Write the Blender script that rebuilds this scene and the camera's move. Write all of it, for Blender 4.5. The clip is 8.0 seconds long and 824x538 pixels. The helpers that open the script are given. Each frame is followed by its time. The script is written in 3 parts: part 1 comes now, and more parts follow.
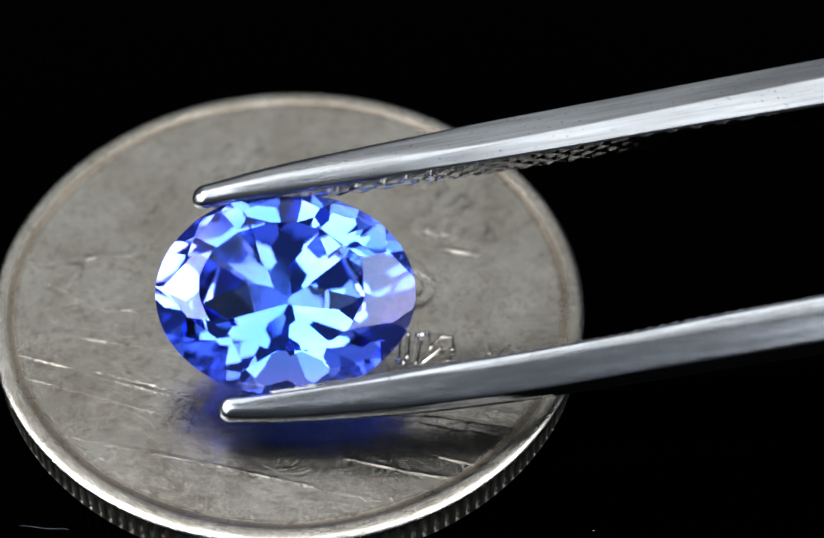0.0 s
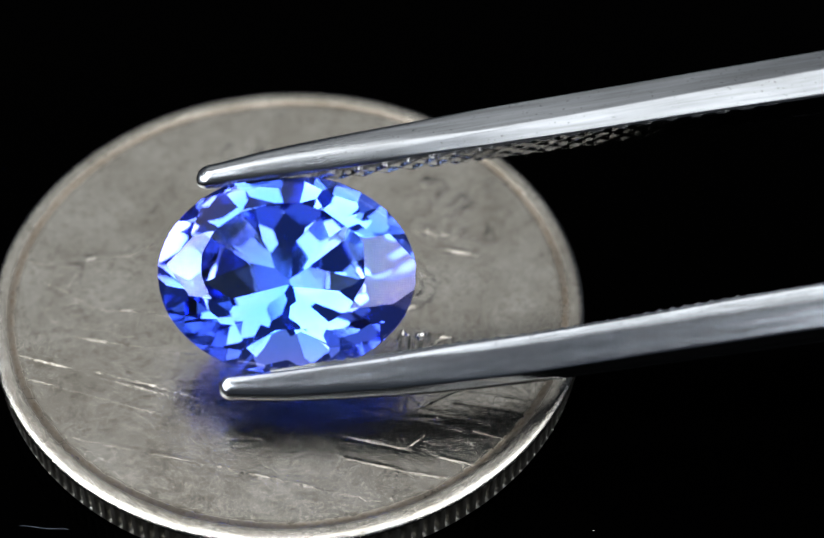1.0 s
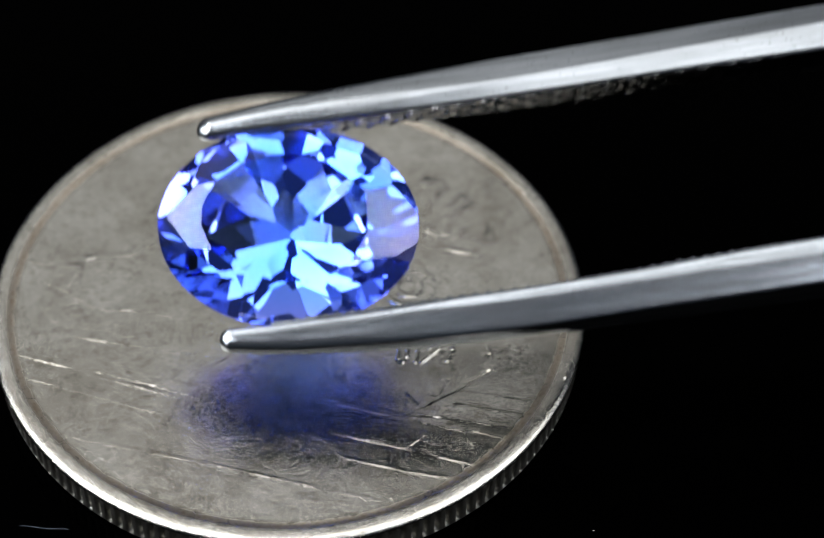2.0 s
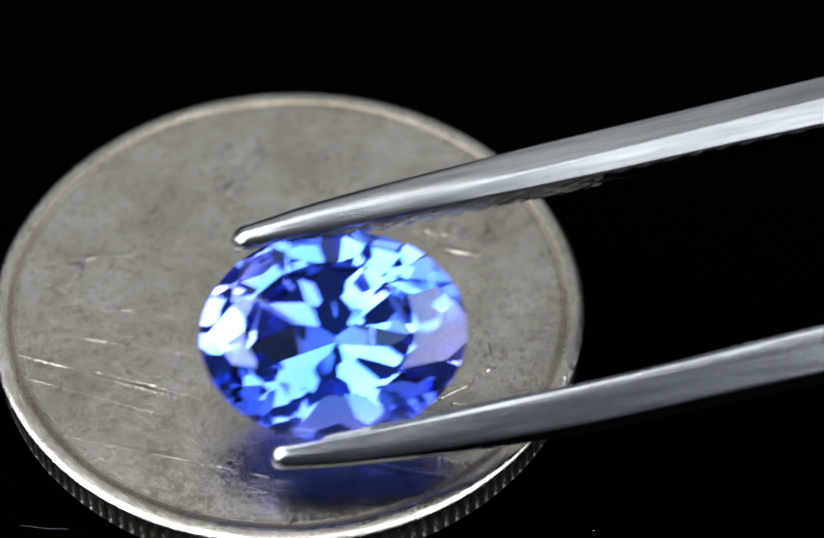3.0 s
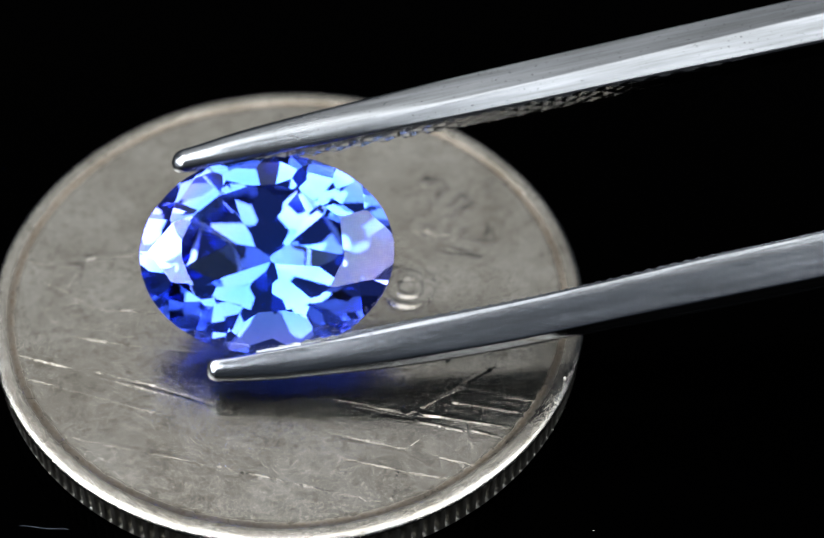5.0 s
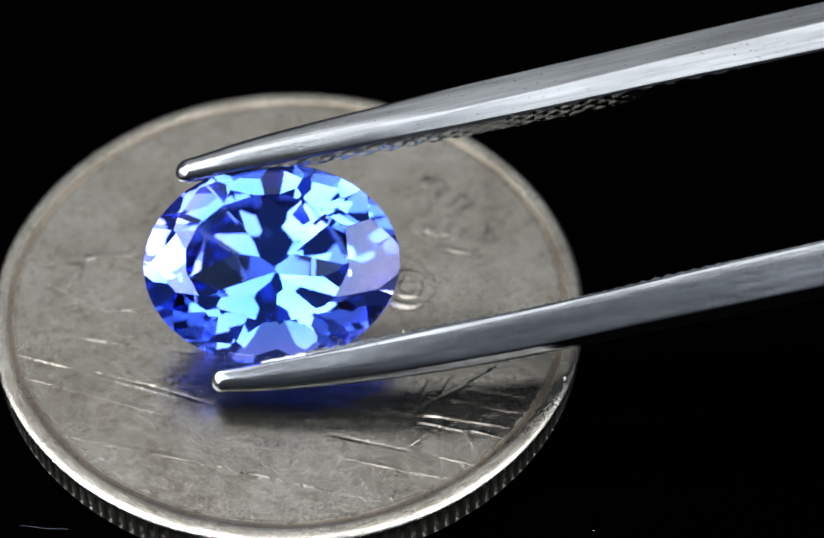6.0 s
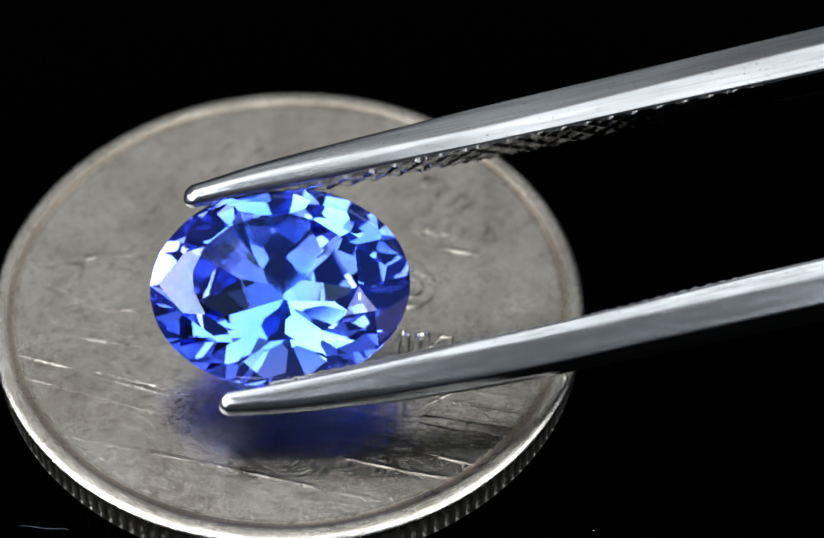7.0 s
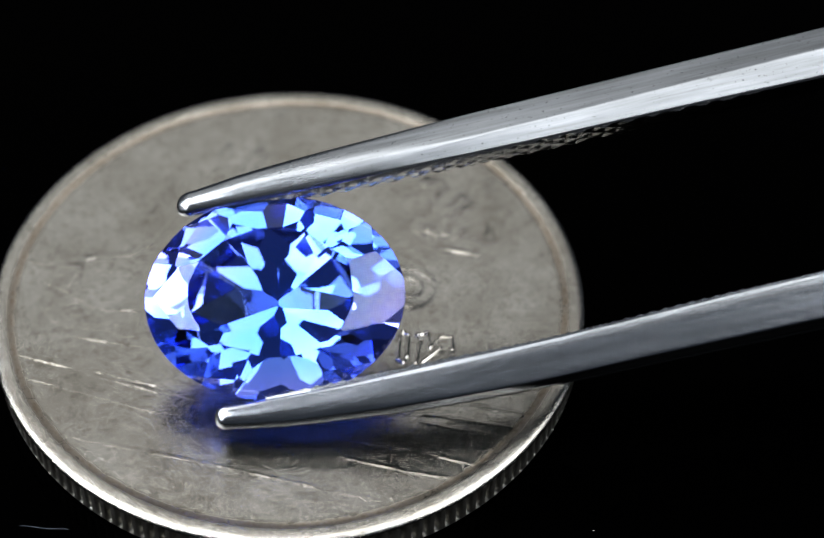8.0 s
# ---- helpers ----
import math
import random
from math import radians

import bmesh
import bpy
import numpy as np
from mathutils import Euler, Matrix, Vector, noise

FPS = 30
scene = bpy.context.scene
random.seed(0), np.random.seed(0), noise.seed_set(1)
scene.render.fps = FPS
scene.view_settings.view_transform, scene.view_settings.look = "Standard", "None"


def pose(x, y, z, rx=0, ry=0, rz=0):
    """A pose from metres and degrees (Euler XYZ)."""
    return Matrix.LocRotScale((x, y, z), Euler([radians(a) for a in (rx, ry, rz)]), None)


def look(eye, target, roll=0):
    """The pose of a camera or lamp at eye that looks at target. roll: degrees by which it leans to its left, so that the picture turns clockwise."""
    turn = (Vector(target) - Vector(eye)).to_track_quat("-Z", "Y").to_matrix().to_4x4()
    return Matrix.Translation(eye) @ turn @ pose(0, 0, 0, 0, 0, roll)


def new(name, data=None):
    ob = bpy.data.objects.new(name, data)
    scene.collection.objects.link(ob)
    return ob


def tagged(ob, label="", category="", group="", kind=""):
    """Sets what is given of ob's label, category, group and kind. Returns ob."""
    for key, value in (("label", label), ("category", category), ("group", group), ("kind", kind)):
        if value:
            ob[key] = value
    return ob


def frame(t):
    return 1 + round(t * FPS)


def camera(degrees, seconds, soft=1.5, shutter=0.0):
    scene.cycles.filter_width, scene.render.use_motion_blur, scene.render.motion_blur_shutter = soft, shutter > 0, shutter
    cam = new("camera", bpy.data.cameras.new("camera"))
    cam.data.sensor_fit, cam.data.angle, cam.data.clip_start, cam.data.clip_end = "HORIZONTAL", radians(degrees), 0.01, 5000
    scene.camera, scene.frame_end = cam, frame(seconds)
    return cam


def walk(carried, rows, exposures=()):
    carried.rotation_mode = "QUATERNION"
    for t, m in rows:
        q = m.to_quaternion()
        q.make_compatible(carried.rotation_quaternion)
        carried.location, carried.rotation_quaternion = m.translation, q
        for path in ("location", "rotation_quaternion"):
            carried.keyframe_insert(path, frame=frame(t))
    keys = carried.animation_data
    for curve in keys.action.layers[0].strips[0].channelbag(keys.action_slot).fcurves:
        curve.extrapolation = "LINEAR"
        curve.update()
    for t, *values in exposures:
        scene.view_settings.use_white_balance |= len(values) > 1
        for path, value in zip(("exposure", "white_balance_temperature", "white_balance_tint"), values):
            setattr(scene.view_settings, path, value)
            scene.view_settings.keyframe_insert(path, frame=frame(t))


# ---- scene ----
MM = 0.001

# ---- camera: a macro lens on a tripod, standing still ----
cam = camera(25.0, 8.0, soft=1.6, shutter=0.8)
EYE, AIM = (0.004125, -0.041058, 0.049465), (0.004125, 0.001251, 0.0016)
walk(cam, [(0.0, look(EYE, AIM, 1.625)), (8.0, look(EYE, AIM, 1.625))])
cam.data.dof.use_dof = True
cam.data.dof.focus_distance = 0.0591
cam.data.dof.aperture_fstop = 52.0

# ---- light: a dark studio, softboxes overhead, behind, in front and at the sides ----
world = bpy.data.worlds.new("studio")
world.use_nodes = True
world.node_tree.nodes["Background"].inputs[0].default_value = (0.72, 0.82, 1.0, 1)
world.node_tree.nodes["Background"].inputs[1].default_value = 0.11
scene.world = world
scene.cycles.max_bounces = 24
scene.cycles.transmission_bounces = 20
scene.cycles.glossy_bounces = 8


def softbox(name, where, sx, sy, watts, colour):
    data = bpy.data.lights.new(name, "AREA")
    data.shape, data.size, data.size_y = "RECTANGLE", sx, sy
    data.energy, data.color = watts, colour
    ob = new(name, data)
    ob.matrix_world = where
    return ob


softbox("overhead_softbox", pose(-0.02, 0.055, 0.42), 0.40, 0.20, 1.05, (1.0, 0.985, 0.96))
softbox("back_softbox", look((-0.14, 0.325, 0.362), (0, 0, 0)), 0.70, 0.28, 0.46, (1.0, 0.985, 0.95))
softbox("front_softbox", look((-0.345, -0.13, 0.36), (0, 0, 0)), 0.46, 0.46, 8.4, (0.95, 0.97, 1.0))
softbox("front_softbox", look((0.345, -0.13, 0.36), (0, 0, 0)), 0.42, 0.46, 4.2, (0.95, 0.97, 1.0))
softbox("side_softbox", look((-0.45, -0.10, 0.17), (0, 0, 0)), 0.48, 0.24, 0.19, (0.93, 0.96, 1.0))
softbox("side_softbox", look((0.45, -0.10, 0.17), (0, 0, 0)), 0.48, 0.24, 0.26, (0.93, 0.96, 1.0))


# ---- materials ----
def material(name):
    m = bpy.data.materials.new(name)
    m.use_nodes = True
    nt = m.node_tree
    return m, nt, nt.nodes["Principled BSDF"]


def node(nt, kind, **values):
    n = nt.nodes.new(kind)
    for key, value in values.items():
        n.inputs[key].default_value = value
    return n


def ramp(nt, source, stops):
    r = nt.nodes.new("ShaderNodeValToRGB")
    e = r.color_ramp.elements
    for i, (at, c) in enumerate(stops):
        s = e[i] if i < 2 else e.new(at)
        s.position, s.color = at, (*c, 1)
    nt.links.new(source, r.inputs[0])
    return r.outputs[0]


def coin_metal(name, low, high, bumpy, colour_scale=1.0):
    m, nt, b = material(name)
    L = nt.links.new
    co = nt.nodes.new("ShaderNodeTexCoord")
    big = node(nt, "ShaderNodeTexNoise", Scale=420.0, Detail=5.0, Roughness=0.6)
    fine = node(nt, "ShaderNodeTexNoise", Scale=15000.0, Detail=4.0, Roughness=0.65)
    L(co.outputs["Object"], big.inputs["Vector"])
    L(co.outputs["Object"], fine.inputs["Vector"])
    stretch = node(nt, "ShaderNodeMapping", Scale=(2500.0, 9000.0, 900.0), Rotation=(0, 0, 0.6))
    L(co.outputs["Object"], stretch.inputs["Vector"])
    scratch = node(nt, "ShaderNodeTexNoise", Scale=1.0, Detail=3.0)
    L(stretch.outputs[0], scratch.inputs["Vector"])
    mid = node(nt, "ShaderNodeTexNoise", Scale=3600.0, Detail=6.0, Roughness=0.75)
    L(co.outputs["Object"], mid.inputs["Vector"])
    clean = ramp(nt, big.outputs["Fac"], [(0.28, (0.278, 0.266, 0.232)), (0.72, (0.435, 0.428, 0.396))])
    stain = ramp(nt, mid.outputs["Fac"], [(0.34, (0.55, 0.50, 0.44)), (0.50, (1.0, 1.0, 1.0))])
    mul = nt.nodes.new("ShaderNodeMix")
    mul.data_type, mul.blend_type = "RGBA", "MULTIPLY"
    mul.inputs[0].default_value = 0.5
    L(clean, mul.inputs[6])
    L(stain, mul.inputs[7])
    rough = node(nt, "ShaderNodeMapRange")
    rough.inputs["To Min"].default_value, rough.inputs["To Max"].default_value = low, high
    L(mid.outputs["Fac"], rough.inputs["Value"])
    rough.inputs["From Min"].default_value, rough.inputs["From Max"].default_value = 0.3, 0.7
    b.inputs["Metallic"].default_value = 1.0
    mixed = nt.nodes.new("ShaderNodeMath")
    mixed.operation = "MULTIPLY_ADD"
    mixed.inputs[1].default_value = 0.25
    L(scratch.outputs["Fac"], mixed.inputs[0])
    L(fine.outputs["Fac"], mixed.inputs[2])
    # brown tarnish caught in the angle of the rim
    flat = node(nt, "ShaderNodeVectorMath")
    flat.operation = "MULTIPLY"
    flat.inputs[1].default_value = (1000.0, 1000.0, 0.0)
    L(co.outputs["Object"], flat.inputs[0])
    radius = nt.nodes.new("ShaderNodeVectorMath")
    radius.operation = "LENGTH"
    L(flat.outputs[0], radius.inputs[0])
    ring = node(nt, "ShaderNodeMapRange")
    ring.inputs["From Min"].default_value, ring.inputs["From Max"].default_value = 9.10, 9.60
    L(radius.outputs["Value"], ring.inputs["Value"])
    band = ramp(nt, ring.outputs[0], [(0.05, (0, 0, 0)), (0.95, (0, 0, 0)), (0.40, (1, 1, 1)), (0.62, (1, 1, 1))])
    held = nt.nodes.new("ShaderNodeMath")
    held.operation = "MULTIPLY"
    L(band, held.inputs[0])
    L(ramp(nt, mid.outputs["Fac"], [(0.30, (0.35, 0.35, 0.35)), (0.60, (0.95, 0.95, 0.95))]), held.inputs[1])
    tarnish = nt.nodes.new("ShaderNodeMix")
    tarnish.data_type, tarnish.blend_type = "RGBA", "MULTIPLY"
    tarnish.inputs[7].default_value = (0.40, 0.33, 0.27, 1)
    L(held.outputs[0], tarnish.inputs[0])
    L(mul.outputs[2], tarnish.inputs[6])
    # the whole base colour scaled evenly
    whole = nt.nodes.new("ShaderNodeMix")
    whole.data_type, whole.blend_type = "RGBA", "MULTIPLY"
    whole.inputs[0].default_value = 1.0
    whole.inputs[7].default_value = (colour_scale, colour_scale, colour_scale, 1)
    L(tarnish.outputs[2], whole.inputs[6])
    L(whole.outputs[2], b.inputs["Base Color"])
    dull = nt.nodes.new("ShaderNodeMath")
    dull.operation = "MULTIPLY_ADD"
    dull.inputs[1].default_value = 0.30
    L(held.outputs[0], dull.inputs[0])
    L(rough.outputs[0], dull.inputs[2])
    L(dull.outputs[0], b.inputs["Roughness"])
    bent = node(nt, "ShaderNodeMix")
    bent.data_type = "VECTOR"
    bent.inputs[0].default_value = 0.0007
    L(co.outputs["Object"], bent.inputs[4])
    L(mid.outputs["Color"], bent.inputs[5])
    cells = node(nt, "ShaderNodeTexVoronoi", Scale=5200.0)
    cells.feature = "DISTANCE_TO_EDGE"
    L(bent.outputs[1], cells.inputs["Vector"])
    crack = node(nt, "ShaderNodeMapRange")
    crack.inputs["From Max"].default_value, crack.inputs["To Max"].default_value = 0.09, 0.5
    L(cells.outputs["Distance"], crack.inputs["Value"])
    both = nt.nodes.new("ShaderNodeMath")
    both.operation = "MULTIPLY_ADD"
    L(crack.outputs[0], both.inputs[0])
    both.inputs[1].default_value = 0.55
    L(mixed.outputs[0], both.inputs[2])
    bump = node(nt, "ShaderNodeBump", Strength=bumpy, Distance=0.00002)
    L(both.outputs[0], bump.inputs["Height"])
    L(bump.outputs[0], b.inputs["Normal"])
    return m


def steel(name, colour, low, high, along, tip_share):
    m, nt, b = material(name)
    L = nt.links.new
    co = nt.nodes.new("ShaderNodeTexCoord")
    stretch = node(nt, "ShaderNodeMapping", Scale=tuple(1 / v for v in along), Rotation=(0, 0, 0.165))
    stretch.vector_type = "TEXTURE"
    L(co.outputs["Object"], stretch.inputs["Vector"])
    brushed = node(nt, "ShaderNodeTexNoise", Scale=1.0, Detail=4.0, Roughness=0.6)
    L(stretch.outputs[0], brushed.inputs["Vector"])
    pits = node(nt, "ShaderNodeTexNoise", Scale=9000.0, Detail=4.0)
    L(co.outputs["Object"], pits.inputs["Vector"])
    smudge = node(nt, "ShaderNodeTexNoise", Scale=0.55, Detail=5.0, Roughness=0.65)
    L(stretch.outputs[0], smudge.inputs["Vector"])
    mottle = nt.nodes.new("ShaderNodeMix")
    mottle.data_type, mottle.blend_type = "RGBA", "MULTIPLY"
    mottle.inputs[0].default_value = 1.0
    L(ramp(nt, smudge.outputs["Fac"], [(0.32, (0.66, 0.66, 0.65)), (0.66, (1.12, 1.12, 1.12))]), mottle.inputs[7])
    L(mottle.outputs[2], b.inputs["Base Color"])
    L(ramp(nt, pits.outputs["Fac"], [(0.27, tuple(0.30 * c for c in colour)), (0.36, colour)]), mottle.inputs[6])
    rough = node(nt, "ShaderNodeMapRange")
    rough.inputs["To Min"].default_value, rough.inputs["To Max"].default_value = low, high
    L(brushed.outputs["Fac"], rough.inputs["Value"])
    place = nt.nodes.new("ShaderNodeSeparateXYZ")
    L(co.outputs["Object"], place.inputs[0])
    tip = node(nt, "ShaderNodeMapRange")
    tip.inputs["From Min"].default_value, tip.inputs["From Max"].default_value = -0.003, 0.009
    tip.inputs["To Min"].default_value, tip.inputs["To Max"].default_value = tip_share, 1.0
    L(place.outputs["X"], tip.inputs["Value"])
    polish = nt.nodes.new("ShaderNodeMath")
    polish.operation = "MULTIPLY"
    L(rough.outputs[0], polish.inputs[0])
    L(tip.outputs[0], polish.inputs[1])
    L(polish.outputs[0], b.inputs["Roughness"])
    b.inputs["Metallic"].default_value = 1.0
    bump = node(nt, "ShaderNodeBump", Strength=0.4, Distance=0.00001)
    L(brushed.outputs["Fac"], bump.inputs["Height"])
    L(bump.outputs[0], b.inputs["Normal"])
    return m


def gem_blue():
    m, nt, b = material("blue_gemstone")
    nt.nodes.remove(b)
    out = nt.nodes["Material Output"]
    g = nt.nodes.new("ShaderNodeBsdfGlass")
    g.inputs["Roughness"].default_value = 0.0
    g.inputs["IOR"].default_value = 1.72
    co = nt.nodes.new("ShaderNodeTexCoord")
    # colour zoning: blue at heart, lavender towards the girdle
    uneven = node(nt, "ShaderNodeTexNoise", Scale=230.0, Detail=1.0)
    nt.links.new(co.outputs["Object"], uneven.inputs["Vector"])
    scaled = node(nt, "ShaderNodeMapping", Scale=(240.0, 300.0, 160.0))
    nt.links.new(co.outputs["Object"], scaled.inputs["Vector"])
    reach = nt.nodes.new("ShaderNodeVectorMath")
    reach.operation = "LENGTH"
    nt.links.new(scaled.outputs[0], reach.inputs[0])
    zone = nt.nodes.new("ShaderNodeMath")
    zone.operation = "MULTIPLY"
    nt.links.new(reach.outputs["Value"], zone.inputs[0])
    nt.links.new(uneven.outputs["Fac"], zone.inputs[1])
    nt.links.new(ramp(nt, zone.outputs[0], [(0.26, (0.46, 0.63, 1.0)), (0.52, (0.64, 0.65, 1.0))]), g.inputs["Color"])
    nt.links.new(g.outputs[0], out.inputs["Surface"])
    return m


def black_acrylic():
    m, nt, b = material("black_acrylic")
    co = nt.nodes.new("ShaderNodeTexCoord")
    n = node(nt, "ShaderNodeTexNoise", Scale=300.0, Detail=4.0)
    nt.links.new(co.outputs["Object"], n.inputs["Vector"])
    rough = node(nt, "ShaderNodeMapRange")
    rough.inputs["To Min"].default_value, rough.inputs["To Max"].default_value = 0.10, 0.18
    nt.links.new(n.outputs["Fac"], rough.inputs["Value"])
    nt.links.new(rough.outputs[0], b.inputs["Roughness"])
    b.inputs["Base Color"].default_value = (0.00005, 0.00005, 0.00006, 1)
    b.inputs["IOR"].default_value = 1.025
    return m


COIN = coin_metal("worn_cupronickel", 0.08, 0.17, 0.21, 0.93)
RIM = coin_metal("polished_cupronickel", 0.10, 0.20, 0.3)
# the milled edge has the same metal colours, scaled darker than face and rim
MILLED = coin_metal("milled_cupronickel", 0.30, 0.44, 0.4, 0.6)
GEM, ACRYLIC = gem_blue(), black_acrylic()
STEEL = steel("brushed_steel", (0.26, 0.278, 0.30), 0.30, 0.46, (300.0, 9000.0, 9000.0), 0.55)
SATIN = steel("satin_steel", (0.22, 0.238, 0.262), 0.17, 0.27, (500.0, 9000.0, 9000.0), 0.85)
GRIP = steel("knurled_steel", (0.16, 0.16, 0.16), 0.12, 0.22, (4000.0, 4000.0, 4000.0), 1.0)


# ---- mesh helpers ----
def from_arrays(name, verts, faces, mat, smooth=True):
    me = bpy.data.meshes.new(name)
    me.from_pydata([tuple(v) for v in verts], [], [tuple(f) for f in faces])
    me.materials.append(mat)
    if smooth:
        me.polygons.foreach_set("use_smooth", [True] * len(me.polygons))
    me.update()
    return me


def part(name, me, parent, label=""):
    ob = new(name, me)
    ob.parent = parent
    return tagged(ob, label)


def grid_faces(rows, cols, closed=False):
    faces = []
    last = cols if closed else cols - 1
    for i in range(rows - 1):
        for j in range(last):
            k = (j + 1) % cols
            faces.append((i * cols + j, i * cols + k, (i + 1) * cols + k, (i + 1) * cols + j))
    return faces


# ---- ground ----
def make_ground():
    bm = bmesh.new()
    bmesh.ops.create_cube(bm, size=1.0, matrix=Matrix.Translation((0, 0, -0.004)) @ Matrix.Diagonal((3.0, 3.0, 0.008, 1)))
    bmesh.ops.bevel(bm, geom=bm.edges[:], offset=0.002, segments=2, affect="EDGES")
    me = bpy.data.meshes.new("ground")
    bm.to_mesh(me)
    bm.free()
    me.materials.append(ACRYLIC)
    tagged(new("ground", me), "glossy black acrylic sheet under the coin", "table surface", kind="structure")


# ---- coin: 20 mm across, 1.6 mm thick, milled edge, raised rim ----
REEDS = 156


def make_coin():
    coin = new("coin")
    tagged(coin, "worn silver-grey coin with milled edge, lying on black acrylic", "coin")
    seg = REEDS * 10
    a = np.linspace(0, 2 * np.pi, seg, endpoint=False)
    # the milled edge
    tooth = np.clip(2.6 * np.cos(a * REEDS) + 0.9, -1, 1)
    verts = []
    prof = [(9.60, 0.0, 0), (9.77, 0.04, 0), (9.87, 0.11, 0), (9.925, 0.19, 0), (9.945, 0.24, 0), (9.955, 0.30, 1), (9.96, 0.8, 1), (9.96, 1.21, 1), (9.955, 1.27, 0.1), (9.93, 1.32, 0)]
    for r, z, k in prof:
        rr = r + 0.30 * k * (tooth - 1) * 0.5
        verts += list(np.stack([rr * np.cos(a), rr * np.sin(a), np.full(seg, z)], 1) * MM)
    faces = grid_faces(len(prof), seg, True)
    faces.append(tuple(reversed(range(seg))))
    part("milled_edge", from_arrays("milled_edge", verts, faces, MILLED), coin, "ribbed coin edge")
    # the raised rim, rounded outside and sloping to the field
    seg2 = 360
    a = np.linspace(0, 2 * np.pi, seg2, endpoint=False)
    verts = []
    prof = [(9.93, 1.32), (10.0, 1.36), (10.03, 1.41), (10.025, 1.45), (10.0, 1.50), (9.955, 1.547), (9.89, 1.583), (9.81, 1.60), (9.62, 1.603), (9.56, 1.600), (9.50, 1.592), (9.44, 1.575), (9.38, 1.556), (9.32, 1.543), (9.26, 1.535), (9.18, 1.520)]
    wear = np.array([noise.noise((3 * math.cos(t), 3 * math.sin(t), 1.0)) for t in a])
    for r, z in prof:
        rr = r + (0.012 if r > 9.52 else 0.05) * wear
        verts += list(np.stack([rr * np.cos(a), rr * np.sin(a), np.full(seg2, z)], 1) * MM)
    part("rim", from_arrays("rim", verts, grid_faces(len(prof), seg2, True), RIM), coin, "polished raised rim")
    # the struck face
    part("face", face_mesh(), coin, "struck face with worn temple relief")
    return coin


def face_mesh():
    step = 0.042
    n = int(2 * 9.45 / step) + 1
    c = np.linspace(-9.45, 9.45, n)
    X, Y = np.meshgrid(c, c)
    H = relief(X, Y)
    R = np.hypot(X, Y)
    ok = R <= 9.36
    idx = -np.ones(X.shape, int)
    idx[ok] = np.arange(ok.sum())
    verts = np.stack([X[ok], Y[ok], 1.535 + H[ok]], 1) * MM
    q = np.stack([idx[:-1, :-1], idx[:-1, 1:], idx[1:, 1:], idx[1:, :-1]], -1).reshape(-1, 4)
    q = q[(q >= 0).all(1)]
    return from_arrays("face", verts, q.tolist(), COIN)


def ridge_field(X, Y, x0, y0, x1, y1, width, height):
    dx, dy = x1 - x0, y1 - y0
    k = np.clip(((X - x0) * dx + (Y - y0) * dy) / (dx * dx + dy * dy), 0, 1)
    d = np.hypot(X - x0 - k * dx, Y - y0 - k * dy)
    return height * np.exp(-(d / (0.36 * width)) ** 2)


